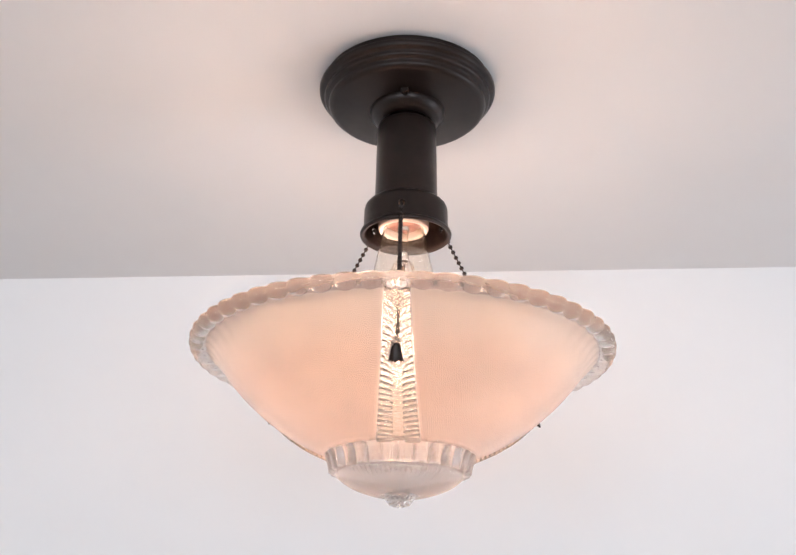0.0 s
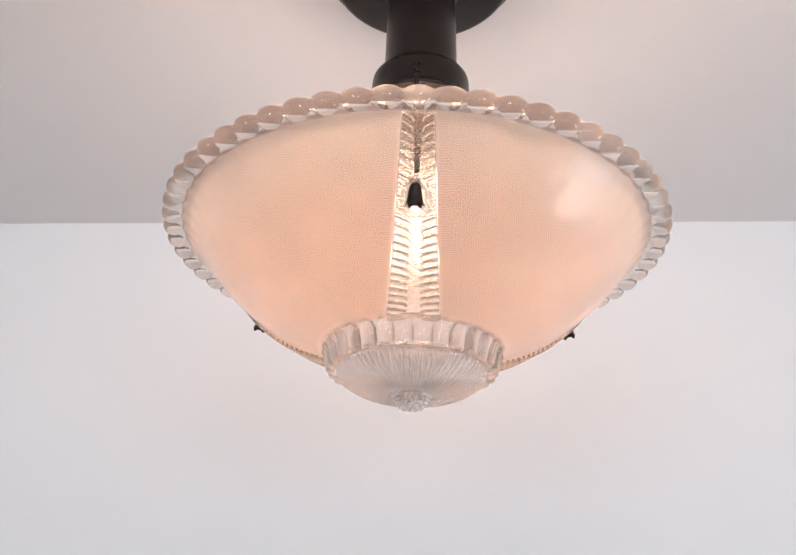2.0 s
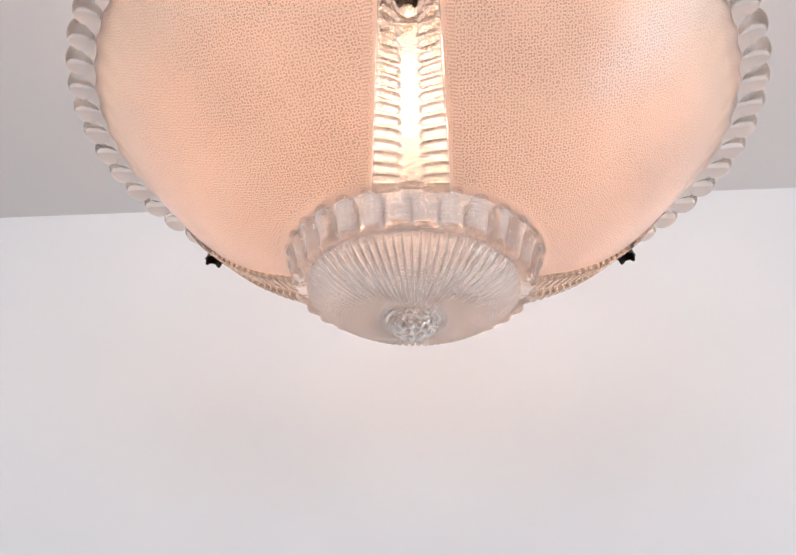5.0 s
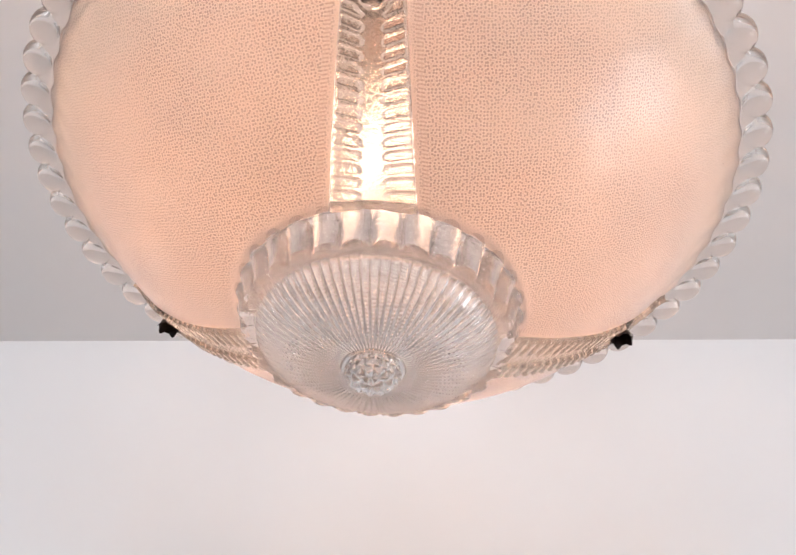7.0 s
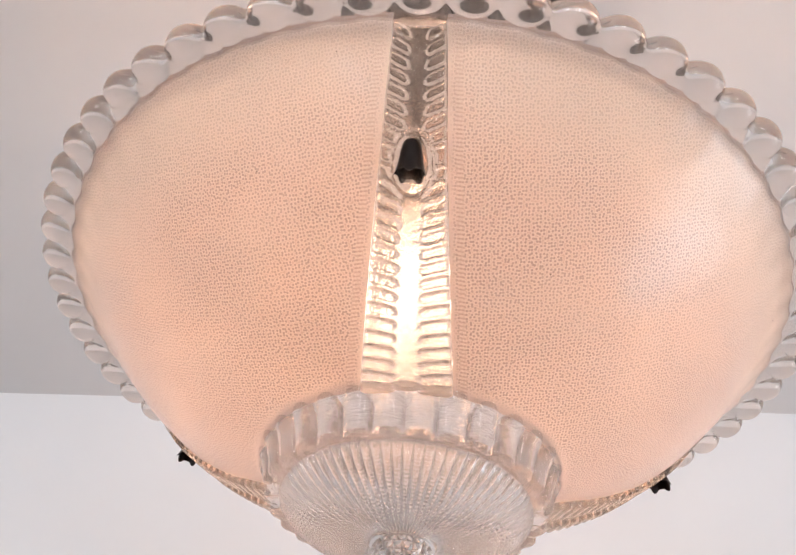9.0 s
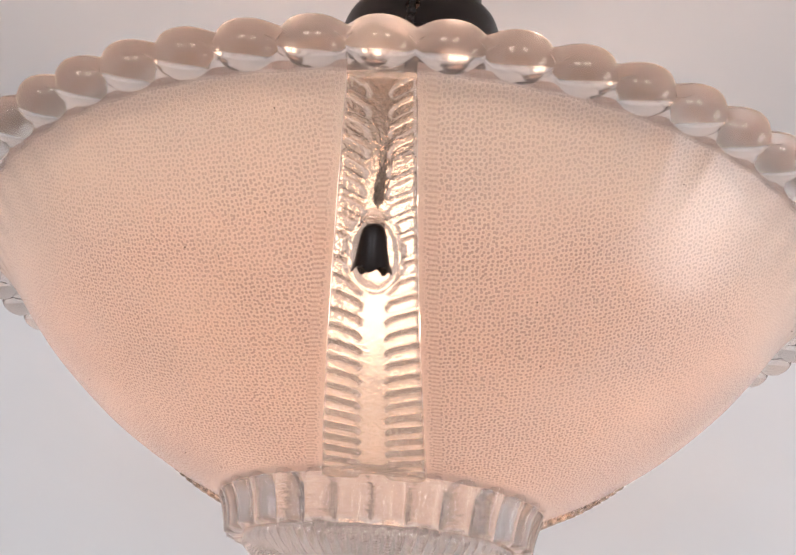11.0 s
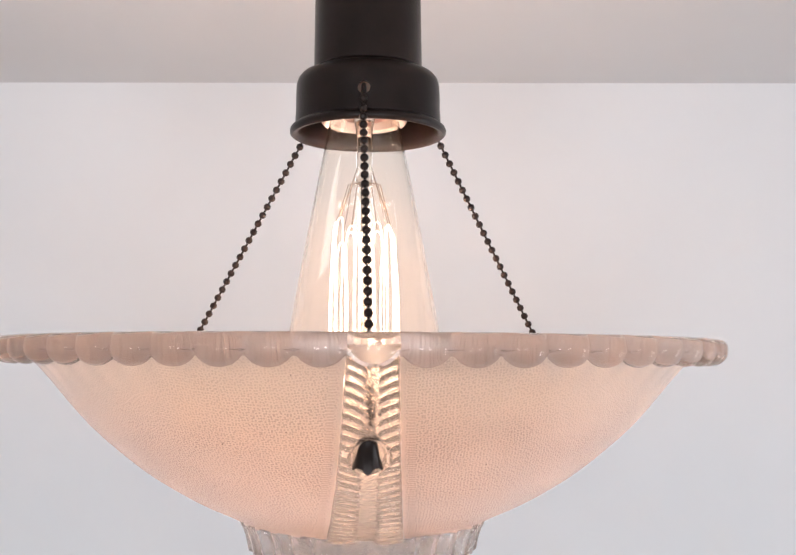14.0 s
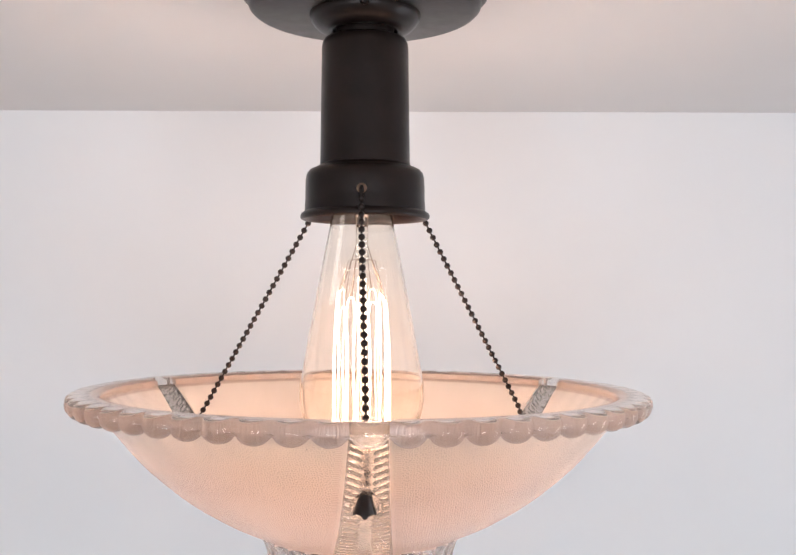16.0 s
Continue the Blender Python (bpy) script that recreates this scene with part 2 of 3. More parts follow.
def ball(name, rx, ry, rz, mat, n=16):
    profile = [(max(1e-7, math.sin(math.pi * i / (n // 2))), math.cos(math.pi * i / (n // 2))) for i in range(n // 2 + 1)]
    me = lathe(name, profile, mat, n, closed=False, sharp=90)
    me.transform(Matrix.Diagonal((rx, ry, rz, 1)))
    return me


def box(name, x0, x1, y0, y1, z0, z1, mat, bevel=0.0):
    bm = bmesh.new()
    bmesh.ops.create_cube(bm, size=1)
    bm.transform(Matrix.Translation(((x0 + x1) / 2, (y0 + y1) / 2, (z0 + z1) / 2)) @ Matrix.Diagonal((x1 - x0, y1 - y0, z1 - z0, 1)))
    if bevel:
        bmesh.ops.bevel(bm, geom=bm.edges, offset=bevel, segments=2, affect="EDGES", profile=0.6)
    me = bpy.data.meshes.new(name)
    bm.to_mesh(me)
    bm.free()
    me.materials.append(mat)
    return me


# ---- the room ----
def structure(name, me, label, category, place=None):
    return tagged(part(name, me, None, "", place), label, category, "", "structure")


T = 0.15
slant = pose(0, NORTH, 0, 0, 0, -2.44)
structure("wall_north", box("wall_north", -2.5, 2.5, 0, T, -0.1, CEILING + 0.05, WALL), "smooth white painted wall behind the hanging lamp", "wall", slant)
structure("wall_west", box("wall_west", WEST - T, WEST, SOUTH - T, NORTH + 0.3, 0, CEILING, WALL), "plain white painted side wall of the room", "wall")
east = tagged(thing("wall_east", "plain white painted side wall with a window", "wall"), kind="structure")
e0, e1 = EAST_WINDOW[0] - EAST_WINDOW[1] / 2, EAST_WINDOW[0] + EAST_WINDOW[1] / 2
part("pier", box("pier", EAST, EAST + T, SOUTH - T, e0, 0, CEILING, WALL), east)
part("pier", box("pier", EAST, EAST + T, e1, NORTH + 0.1, 0, CEILING, WALL), east)
part("apron", box("apron", EAST, EAST + T, e0, e1, 0, SILL, WALL), east)
part("lintel", box("lintel", EAST, EAST + T, e0, e1, HEAD, CEILING, WALL), east)
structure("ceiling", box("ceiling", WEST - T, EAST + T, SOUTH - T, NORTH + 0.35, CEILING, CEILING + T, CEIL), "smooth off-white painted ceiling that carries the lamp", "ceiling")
structure("floor", box("floor", WEST - T, EAST + T, SOUTH - T, NORTH + 0.35, -T, 0, FLOOR), "brown oak board floor of the room", "floor")
south = thing("wall_south", "plain white painted wall with two windows", "wall")
tagged(south, kind="structure")
xs = [WEST]
for wx, ww in sorted(WINDOWS):
    xs += [wx - ww / 2, wx + ww / 2]
xs.append(EAST)
for i in range(0, len(xs), 2):
    part("pier", box("pier", xs[i], xs[i + 1], SOUTH - T, SOUTH, 0, CEILING, WALL), south)
for i in range(1, len(xs) - 1, 2):
    part("apron", box("apron", xs[i], xs[i + 1], SOUTH - T, SOUTH, 0, HIGH_SILL, WALL), south)
    part("lintel", box("lintel", xs[i], xs[i + 1], SOUTH - T, SOUTH, HIGH_HEAD, CEILING, WALL), south)
for k, (wx, ww) in enumerate(WINDOWS):
    win = tagged(thing("window_%d" % (k + 1), "white framed window that lets in daylight", "window"), kind="structure")
    a, b = wx - ww / 2, wx + ww / 2
    y0, y1 = SOUTH - 0.12, SOUTH - 0.07
    frame_bits = [(a, a + 0.05, HIGH_SILL, HIGH_HEAD), (b - 0.05, b, HIGH_SILL, HIGH_HEAD), (a + 0.05, b - 0.05, HIGH_SILL, HIGH_SILL + 0.05), (a + 0.05, b - 0.05, HIGH_HEAD - 0.05, HIGH_HEAD), (a + 0.05, b - 0.05, 1.72, 1.77)]
    for x0, x1, z0, z1 in frame_bits:
        part("window_frame", box("window_frame", x0, x1, y0, y1, z0, z1, TRIM, 0.004), win)
    part("window_sill", box("window_sill", a - 0.05, b + 0.05, SOUTH + 0.001, SOUTH + 0.06, HIGH_SILL - 0.03, HIGH_SILL, TRIM, 0.004), win)

win = tagged(thing("window_3", "white framed window that lets in daylight", "window"), kind="structure")
for p0, p1, z0, z1 in [(e0, e0 + 0.05, SILL, HEAD), (e1 - 0.05, e1, SILL, HEAD), (e0 + 0.05, e1 - 0.05, SILL, SILL + 0.05), (e0 + 0.05, e1 - 0.05, HEAD - 0.05, HEAD), (e0 + 0.05, e1 - 0.05, 1.45, 1.5)]:
    part("window_frame", box("window_frame", EAST + 0.07, EAST + 0.12, p0, p1, z0, z1, TRIM, 0.004), win)
part("window_sill", box("window_sill", EAST - 0.06, EAST - 0.001, e0 - 0.05, e1 + 0.05, SILL - 0.03, SILL, TRIM, 0.004), win)

# ---- the ceiling fixture ----
fixture = thing("ceiling_light_fixture", "dark oil-rubbed bronze ceiling fixture with round stepped canopy", "light fixture")
canopy_line = [(0.0005, 2.4398), (0.0640, 2.4398), (0.0642, 2.4342), (0.0672, 2.4340), (0.0678, 2.4330), (0.0677, 2.4308), (0.0670, 2.4293), (0.0656, 2.4286), (0.0640, 2.4284), (0.0633, 2.4274), (0.0637, 2.4258), (0.0634, 2.4242), (0.0621, 2.4233),
               (0.0605, 2.4230), (0.0599, 2.4221), (0.0602, 2.4204), (0.0597, 2.4185), (0.0580, 2.4169), (0.0555, 2.4161), (0.0005, 2.4152)]
part("canopy", lathe("canopy", canopy_line, BRONZE, 128, False, 50), fixture, "round stepped bronze ceiling canopy")
cup_line = [(0.0005, 2.4156), (0.0286, 2.4156), (0.0287, 2.4146), (0.0281, 2.4128), (0.0268, 2.4106), (0.0248, 2.4086), (0.0224, 2.4072), (0.0200, 2.4064), (0.0178, 2.4063), (0.0168, 2.4070), (0.0166, 2.4090), (0.0005, 2.4090)]
cup = part("cup", lathe("cup", cup_line, BRONZE, 96, False, 50), fixture)
stem_line = [(0.0005, 2.4081), (0.0150, 2.4081), (0.0150, 2.4031), (0.0196, 2.4029), (0.0211, 2.4021), (0.0220, 2.4005), (0.0224, 2.3979), (0.0226, 2.3792), (0.0231, 2.3392),
             (0.0233, 2.3376), (0.0005, 2.3376)]
part("stem", lathe("stem", stem_line, BRONZE, 96, False, 40), fixture, "smooth bronze tube stem")
HOOKS = [-94.5, 25.5, 145.5]


def fitter_mesh():
    """The shade holder: a hollow collar with three round holes for the chains."""
    outer = [(0.0226, 2.3378), (0.0236, 2.3371), (0.0244, 2.3364), (0.0262, 2.3358), (0.0284, 2.3348), (0.0298, 2.3331), (0.0305, 2.3307), (0.0306, 2.3285)]
    outer += [(0.0307, 2.3251 - 0.0013 * i) for i in range(5)]
    outer += [(0.0309, 2.3174), (0.0310, 2.3138), (0.0318, 2.3131), (0.0328, 2.3125), (0.0333, 2.3113), (0.0331, 2.3100), (0.0322, 2.3093), (0.0310, 2.3095), (0.0297, 2.3108), (0.0293, 2.3128)]
    inner = [(0.0290, 2.3198 + 0.0013 * i) for i in range(5)]
    ring = outer + inner + [(0.0286, 2.3295), (0.0270, 2.3321), (0.0190, 2.3326)]
    n, k = 120, len(ring)
    o0, i0 = 8, len(outer)
    verts, faces, cols = [], [], {}
    for j in range(n):
        a = 2 * math.pi * j / n
        for r, z in ring:
            verts.append([r * math.cos(a), r * math.sin(a), z])
    for az in HOOKS:
        j0 = round(az / 360 * n - 2) % n
        for dj in range(4):
            cols[(j0 + dj) % n] = (j0, az)
        rim_o = [((j0 + d) % n, o0) for d in range(5)] + [((j0 + 4) % n, o0 + d) for d in range(1, 5)] + [((j0 + 3 - d) % n, o0 + 4) for d in range(4)] + [(j0, o0 + 3 - d) for d in range(3)]
        mid_z, pairs = 2.3224, []
        for q, (j, i) in enumerate(rim_o):
            ii = i0 + (o0 + 4 - i)
            ang = math.radians(135 - 22.5 * q)
            for idx, r in ((i, ring[i][0]), (ii, 0.0290)):
                s = 0.0026 * math.cos(ang)
                a = math.radians(az) + s / r * 1.0
                verts[j * k + idx] = [r * math.cos(a), r * math.sin(a), mid_z + 0.0026 * math.sin(ang)]
            pairs.append((j * k + i, j * k + ii))
        for q in range(16):
            (a, b), (c, d) = pairs[q], pairs[(q + 1) % 16]
            faces.append((a, b, d, c))
    for j in range(n):
        for i in range(k - 1):
            if j in cols and (o0 <= i < o0 + 4 or i0 <= i < i0 + 4):
                continue
            a, b, c, d = j * k + i, j * k + i + 1, ((j + 1) % n) * k + i + 1, ((j + 1) % n) * k + i
            faces.append((a, b, c, d))
    return mesh_of("fitter", verts, faces, BRONZE, 45)


part("fitter", fitter_mesh(), fixture, "bronze shade holder with flared lip and chain holes")
part("socket", lathe("socket", [(0.0150, 2.3153), (0.0160, 2.3143), (0.0172, 2.3143), (0.0182, 2.3155), (0.0184, 2.3184), (0.0184, 2.3371), (0.0150, 2.3371)], PORCELAIN, 64), fixture, "white porcelain lamp socket", pose(-0.0017, 0, 0))
screw_line = [(0.00001, 0.0), (0.0014, 0.0), (0.0014, 0.0035), (0.0026, 0.0036), (0.0029, 0.0042), (0.0029, 0.0068), (0.0025, 0.0075), (0.00001, 0.0077)]
screw = lathe("thumb_screw", screw_line, BRONZE, 18, False, 30, lambda i, a: ((0.0003 * math.cos(9 * a), 0) if 3 < i < 6 else (0, 0)))
part("thumb_screw", screw, cup, "", pose(0, 0, 2.4143, 0, 0, -92) @ pose(0.0268, 0, 0, 0, 90, 0))

# ---- the glass shade ----
# the shade hangs a little out of level on its chains
HANG = pose(-0.0010, 0.0014, 2.3, -0.45, 0.44, 0) @ pose(0, 0, -2.3)
shade = thing("glass_shade", "frosted peach glass bowl shade with clear beaded rim", "lamp shade", "", HANG)
RIBS = (-90, 30, 150)
BOWL_OUT = [(0.0488, 2.1498), (0.0580, 2.1542), (0.0680, 2.1590), (0.0780, 2.1648), (0.0880, 2.1714), (0.0980, 2.1795), (0.1080, 2.1886), (0.1160, 2.1975), (0.1225, 2.2055),
            (0.1280, 2.2120), (0.1322, 2.2162), (0.1327, 2.2188), (0.1329, 2.2210)]
outer = smooth_line([(r, 0, z) for r, z in BOWL_OUT], 4)


def offset_line(line, d):
    out = []
    for i, p in enumerate(line):
        way = (line[min(i + 1, len(line) - 1)] - line[max(i - 1, 0)]).normalized()
        out.append(p + d * Vector((way.z, 0, -way.x)))
    return out


def half_width(r):
    """Half the width of a clear rib where the bowl has the radius r."""
    return 0.0141 + (0.0076 - 0.0141) * (r - 0.050) / 0.082


inner = offset_line(outer, -0.0042)


def panel_mesh():
    """One of the three frosted panels between two ribs; it starts at the rib that lies on the x axis."""
    loop = [(p.x, p.z) for p in outer] + [(p.x, p.z) for p in reversed(inner)]
    k, n, verts, faces = len(loop), 160, [], []
    for j in range(n + 1):
        for r, z in loop:
            d = half_width(r) / r
            a = d + (2 * math.pi / 3 - 2 * d) * j / n
            r += 0.0003 * max(0.0, (z - 2.2040) / 0.0125) * math.cos(60 * a)
            verts.append((r * math.cos(a), r * math.sin(a), z))
    for j in range(n):
        for i in range(k):
            a, b = j * k + i, j * k + (i + 1) % k
            faces.append((a, b, b + k, a + k))
    faces += [tuple(range(k)), tuple(range(n * k, n * k + k))]
    me = mesh_of("bowl_panel", verts, faces, FROST, 50)
    # the skin's own map: the wall of the bowl rolled out flat
    reach, run = [outer[0].x], [outer[0].x * 1.15]
    for p, q in zip(outer, outer[1:]):
        run.append(run[-1] + (q - p).length)
        reach.append(q.x)
    layer = me.uv_layers.new(name="skin")
    for corner in me.loops:
        x, y, z = me.vertices[corner.vertex_index].co
        s, a = float(np.interp(math.hypot(x, y), reach, run)), 0.86 * math.atan2(y, x)
        layer.data[corner.index].uv = (s * math.cos(a), s * math.sin(a))
    # and how far each spot lies from the nearest rib
    layer = me.uv_layers.new(name="margin")
    for corner in me.loops:
        x, y, z = me.vertices[corner.vertex_index].co
        r, a = math.hypot(x, y), math.atan2(y, x)
        gap, s = r * min(a, 2 * math.pi / 3 - a) - half_width(r), float(np.interp(r, reach, run))
        layer.data[corner.index].uv = (min(gap, (s - run[0]) * 0.5 - 0.0004), 0.0)
    layer = me.uv_layers.new(name="beside")
    for corner in me.loops:
        x, y, z = me.vertices[corner.vertex_index].co
        r, a = math.hypot(x, y), math.atan2(y, x)
        layer.data[corner.index].uv = (r * min(a, 2 * math.pi / 3 - a) - half_width(r), float(np.interp(r, reach, run)))
    return me


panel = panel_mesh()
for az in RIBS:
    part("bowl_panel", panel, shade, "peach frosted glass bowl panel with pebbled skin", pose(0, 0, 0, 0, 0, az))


def rib_mesh():
    """A clear band with a smooth spine, raised slanting rungs on both sides and a boss where the chain comes through."""
    line = smooth_line([(r, 0, z) for r, z in BOWL_OUT[:-2]], 44)
    back = offset_line(line, -0.0040)
    length, arcs = 0.0, [0.0]
    for a, b in zip(line, line[1:]):
        length += (b - a).length
        arcs.append(length)
    hole = min(range(len(line)), key=lambda i: abs(line[i].x - 0.1075))
    m, verts, faces = 44, [], []

    def lift(s, c, hw):
        w = abs(c)
        edge = 0.0006 * min(1.0, (1 - w) / 0.08)
        side = c * half_width(0.1075)
        ring = math.hypot((s - arcs[hole] + 0.0030) / 0.0098, side / 0.0062)
        boss = edge + 0.0008 * math.exp(-((ring - 0.88) / 0.10) ** 2) - 0.0005 * max(0.0, 1 - (ring / 0.8) ** 4)
        below = s < arcs[hole]
        pitch = 0.0042 if below else 0.0043
        tilt = 0.0024 + 0.0024 * s / arcs[hole] if below else 0.0044
        u = (s - tilt * (w - 0.3)) / pitch
        along = ((u + 0.5) % 1.0 - 0.5) * pitch
        half, round_off = 0.37 * hw, 0.36 * pitch
        reach = math.hypot(max(0.0, abs((w - 0.63) * hw) - half + round_off), along) - round_off
        bar = max(0.0, min(1.0, -reach / 0.0007))
        rungs = edge + 0.0015 * math.sqrt(bar * (2 - bar))
        blend = max(0.0, min(1.0, (ring - 0.98) / 0.12))
        return boss + (rungs - boss) * blend

    for i, p in enumerate(line):
        way = (line[min(i + 1, len(line) - 1)] - line[max(i - 1, 0)]).normalized()
        nx, nz = way.z, -way.x
        hw = half_width(p.x) - 0.00015
        for j in range(m + 1):
            c = 2 * j / m - 1
            h = lift(arcs[i], c, hw)
            a = c * hw / p.x
            r, z = p.x + nx * h, p.z + nz * h
            verts.append((r * math.cos(a), r * math.sin(a), z))
        for j in range(m + 1):
            c = 1 - 2 * j / m
            a = c * hw / p.x
            verts.append((back[i].x * math.cos(a), back[i].x * math.sin(a), back[i].z))
    k = 2 * (m + 1)
    for i in range(len(line) - 1):
        for j in range(k):
            a, b = i * k + j, i * k + (j + 1) % k
            faces.append((a, b, b + k, a + k))
    faces += [tuple(range(k)), tuple(range((len(line) - 1) * k, len(line) * k))]
    return mesh_of("rib", verts, faces, RIBGLASS, 50)


rib = rib_mesh()
for az in RIBS:
    ob = part("rib", rib, shade, "clear ladder-patterned glass rib", pose(0, 0, 0, 0, 0, az))
    ob.visible_shadow = False
# the rim and its sixty beads are pressed in one: each bead is one sector of the outer wall
RIM_TOP, RIM_UNDER, RIM_MID = 2.2229, 2.2162, 0.1386
BEAD_STEPS = 14


def rim_mesh():
    line = [(RIM_MID, RIM_TOP), (0.1318, RIM_TOP), (0.1296, 2.2225), (0.1282, 2.2213), (0.1277, 2.2192), (0.1283, 2.2174), (0.1298, 2.2164), (0.1322, 2.2160)]
    n = 60 * BEAD_STEPS
    verts = [(r * math.cos(2 * math.pi * j / n), r * math.sin(2 * math.pi * j / n), z) for j in range(n) for r, z in line]
    k, faces = len(line), []
    for j in range(n):
        for i in range(k - 1):
            a, b = j * k + i, ((j + 1) % n) * k + i
            faces.append((a, b, b + 1, a + 1))
    return outward("rim", verts, faces, BEAD, lambda p: p - Vector((p.x, p.y, 0)).normalized() * 0.1320 - Vector((0, 0, 2.2194)))


def outward(name, verts, faces, mat, away):
    """A smooth open shell whose faces all turn the way that away(point) names."""
    me = bpy.data.meshes.new(name)
    me.from_pydata(verts, [], faces)
    flips = sum(1 if p.normal.dot(away(p.center)) < 0 else -1 for p in me.polygons)
    if flips > 0:
        me.flip_normals()
    for p in me.polygons:
        p.use_smooth = True
    me.set_sharp_from_angle(angle=radians(48))
    me.materials.append(mat)
    return me


def bead_mesh():
    """A flat-topped oval bead with half a neck at each end, from the rim's top over its outer side to its underside."""
    verts, faces, rows = [], [], []
    for j in range(BEAD_STEPS + 1):
        a = math.radians(6 * j / BEAD_STEPS - 3)
        d = a * 0.1400 / 0.00715
        swell = max(0.0, 1 - d * d) ** 0.5
        k = (swell ** 4 + 0.28 ** 4) ** 0.25
        k = min(1.0, k)
        mid = RIM_TOP - 0.0044
        out = 0.0059 * k
        row = []
        for q in range(9):
            t = math.pi / 2 * (1 - q / 8)
            row.append((RIM_MID + out * math.cos(t) ** 0.65, mid + 0.0044 * math.sin(t) ** 0.65 - 0.0018 * (1 - k) * math.cos(t)))
        low = 0.0056 * k
        for q in range(1, 15):
            t = -math.pi / 2 * q / 8
            r, z = RIM_MID + out * (1 if q < 8 else 0.92) * math.cos(t), mid + low * math.sin(t)
            if q > 8 and z > RIM_UNDER + 0.0003:
                z = RIM_UNDER + 0.0003
            row.append((r, z))
        row.append((0.1322, 2.2160))
        rows.append(len(row))
        verts += [(r * math.cos(a), r * math.sin(a), z) for r, z in row]
    k = rows[0]
    for j in range(BEAD_STEPS):
        for i in range(k - 1):
            p, q = j * k + i, (j + 1) * k + i
            faces.append((p, q, q + 1, p + 1))
    return outward("bead", verts, faces, BEAD, lambda p: p - Vector((0.1375, 0, RIM_TOP - 0.0040)))


part("rim", rim_mesh(), shade, "clear glass rim with scalloped edge").visible_shadow = False
bead = bead_mesh()
for i in range(60):
    part("bead", bead, shade, "", pose(0, 0, 0, 0, 0, 6 * i)).visible_shadow = False


COLLAR_TOP = (0.90, 0.76, 0.56, 0.32, 0.10)


def flutes(i, a):
    """Thirty upright half-round flutes with arched tops."""
    u = abs(math.sin(15 * (a + math.pi / 2)))
    if i > 12:
        return (0, 0)
    rise = max(0.0, min(1.0, (u - COLLAR_TOP[i]) / 0.2)) if i < 5 else 1.0
    grow = (0.2, 0.5, 0.75, 0.9, 1.0)[i] if i < 5 else 1.0
    return (0.0027 * u ** 0.6 * rise * grow - 0.0013, 0)


collar_line = [(0.0516, 2.1526), (0.0508, 2.1512), (0.0500, 2.1502), (0.0492, 2.1492), (0.0485, 2.1481), (0.0478, 2.1469), (0.0473, 2.1456), (0.0469, 2.1443), (0.0465, 2.1430), (0.0462, 2.1417), (0.0459, 2.1404), (0.0457, 2.1392), (0.0455, 2.1382),
               (0.0442, 2.1374), (0.0404, 2.1378), (0.0400, 2.1400), (0.0420, 2.1480), (0.0440, 2.1540)]
part("collar", lathe("collar", collar_line, CRYSTAL, 480, True, 60, flutes), shade, "clear fluted glass collar").visible_shadow = False
dome_out = [(p.x, p.z) for p in smooth_line([(0.0410, 0, 2.1384), (0.0400, 0, 2.1364), (0.0362, 0, 2.1333), (0.0303, 0, 2.1302), (0.0232, 0, 2.1276), (0.0158, 0, 2.1256), (0.0102, 0, 2.1243)], 26)]
dome_in = [(p.x, p.z) for p in smooth_line([(0.0090, 0, 2.1278), (0.0226, 0, 2.1301), (0.0300, 0, 2.1326), (0.0355, 0, 2.1356), (0.0388, 0, 2.1388)], 3)]
DOME_RIBS = 78


def ribs(i, a):
    """Fine spokes, each rippled across like a pile of small lenses."""
    if i >= len(dome_out):
        return (0, 0)
    turn = DOME_RIBS / 2 * (a + math.pi / 2)
    u = abs(math.sin(turn))
    s = min(1.0, i / 8) * min(1.0, (len(dome_out) - 1 - i) / 30)
    rib = math.floor(turn / math.pi)
    ripple = 0.00024 * math.sin(i * 1.25 + 2.4 * math.sin(rib * 1.7) + 0.8 * math.sin(i * 0.11 + rib)) * u
    return (0.0005 * u * s, -(0.0014 * u ** 0.6 + ripple) * s)


part("dome", lathe("dome", dome_out + dome_in, DOMEGLASS, 936, True, 60, ribs), shade, "clear ribbed glass bottom dome").visible_shadow = False
knob_line = [(p.x, p.z) for p in smooth_line([(0.0110, 0, 2.1250), (0.0104, 0, 2.1240), (0.0096, 0, 2.1236), (0.0085, 0, 2.1224), (0.0073, 0, 2.1201), (0.0043, 0, 2.1182), (0.00001, 0, 2.1177)], 9)] + [(0.00001, 2.1252)]


def hobnails(i, a):
    row = i // 9
    s = math.sin(math.pi * (i % 9) / 9)
    count = (0, 0, 20, 16, 11, 6)[min(row, 5)]
    u = 0.5 + 0.5 * math.cos(count * (a + 0.13 * (row % 2)))
    d = (0.0006 if row == 0 else 0.0010) * (s * u) ** 0.8 if i < 54 and count else 0.0
    return (d * 0.6, -d)


part("finial", lathe("finial", knob_line, FINIALGLASS, 240, False, 60, hobnails), shade, "clear hobnail glass finial button").visible_shadow = False

rng = random.Random(11)
specks = bmesh.new()
for k in range(20):
    i = rng.randrange(6, len(outer) - 3)
    a, r = radians(rng.uniform(-200, 20)), outer[i].x + 0.0001
    bmesh.ops.create_icosphere(specks, subdivisions=1, radius=rng.uniform(0.0001, 0.00022), matrix=Matrix.Translation((r * math.cos(a), r * math.sin(a), outer[i].z)))
speck_mesh = bpy.data.meshes.new("specks")
specks.to_mesh(speck_mesh)
specks.free()
speck_mesh.materials.append(BRONZE)
tagged(part("specks", speck_mesh, shade, "tiny dark specks in the glass"), kind="stuff")

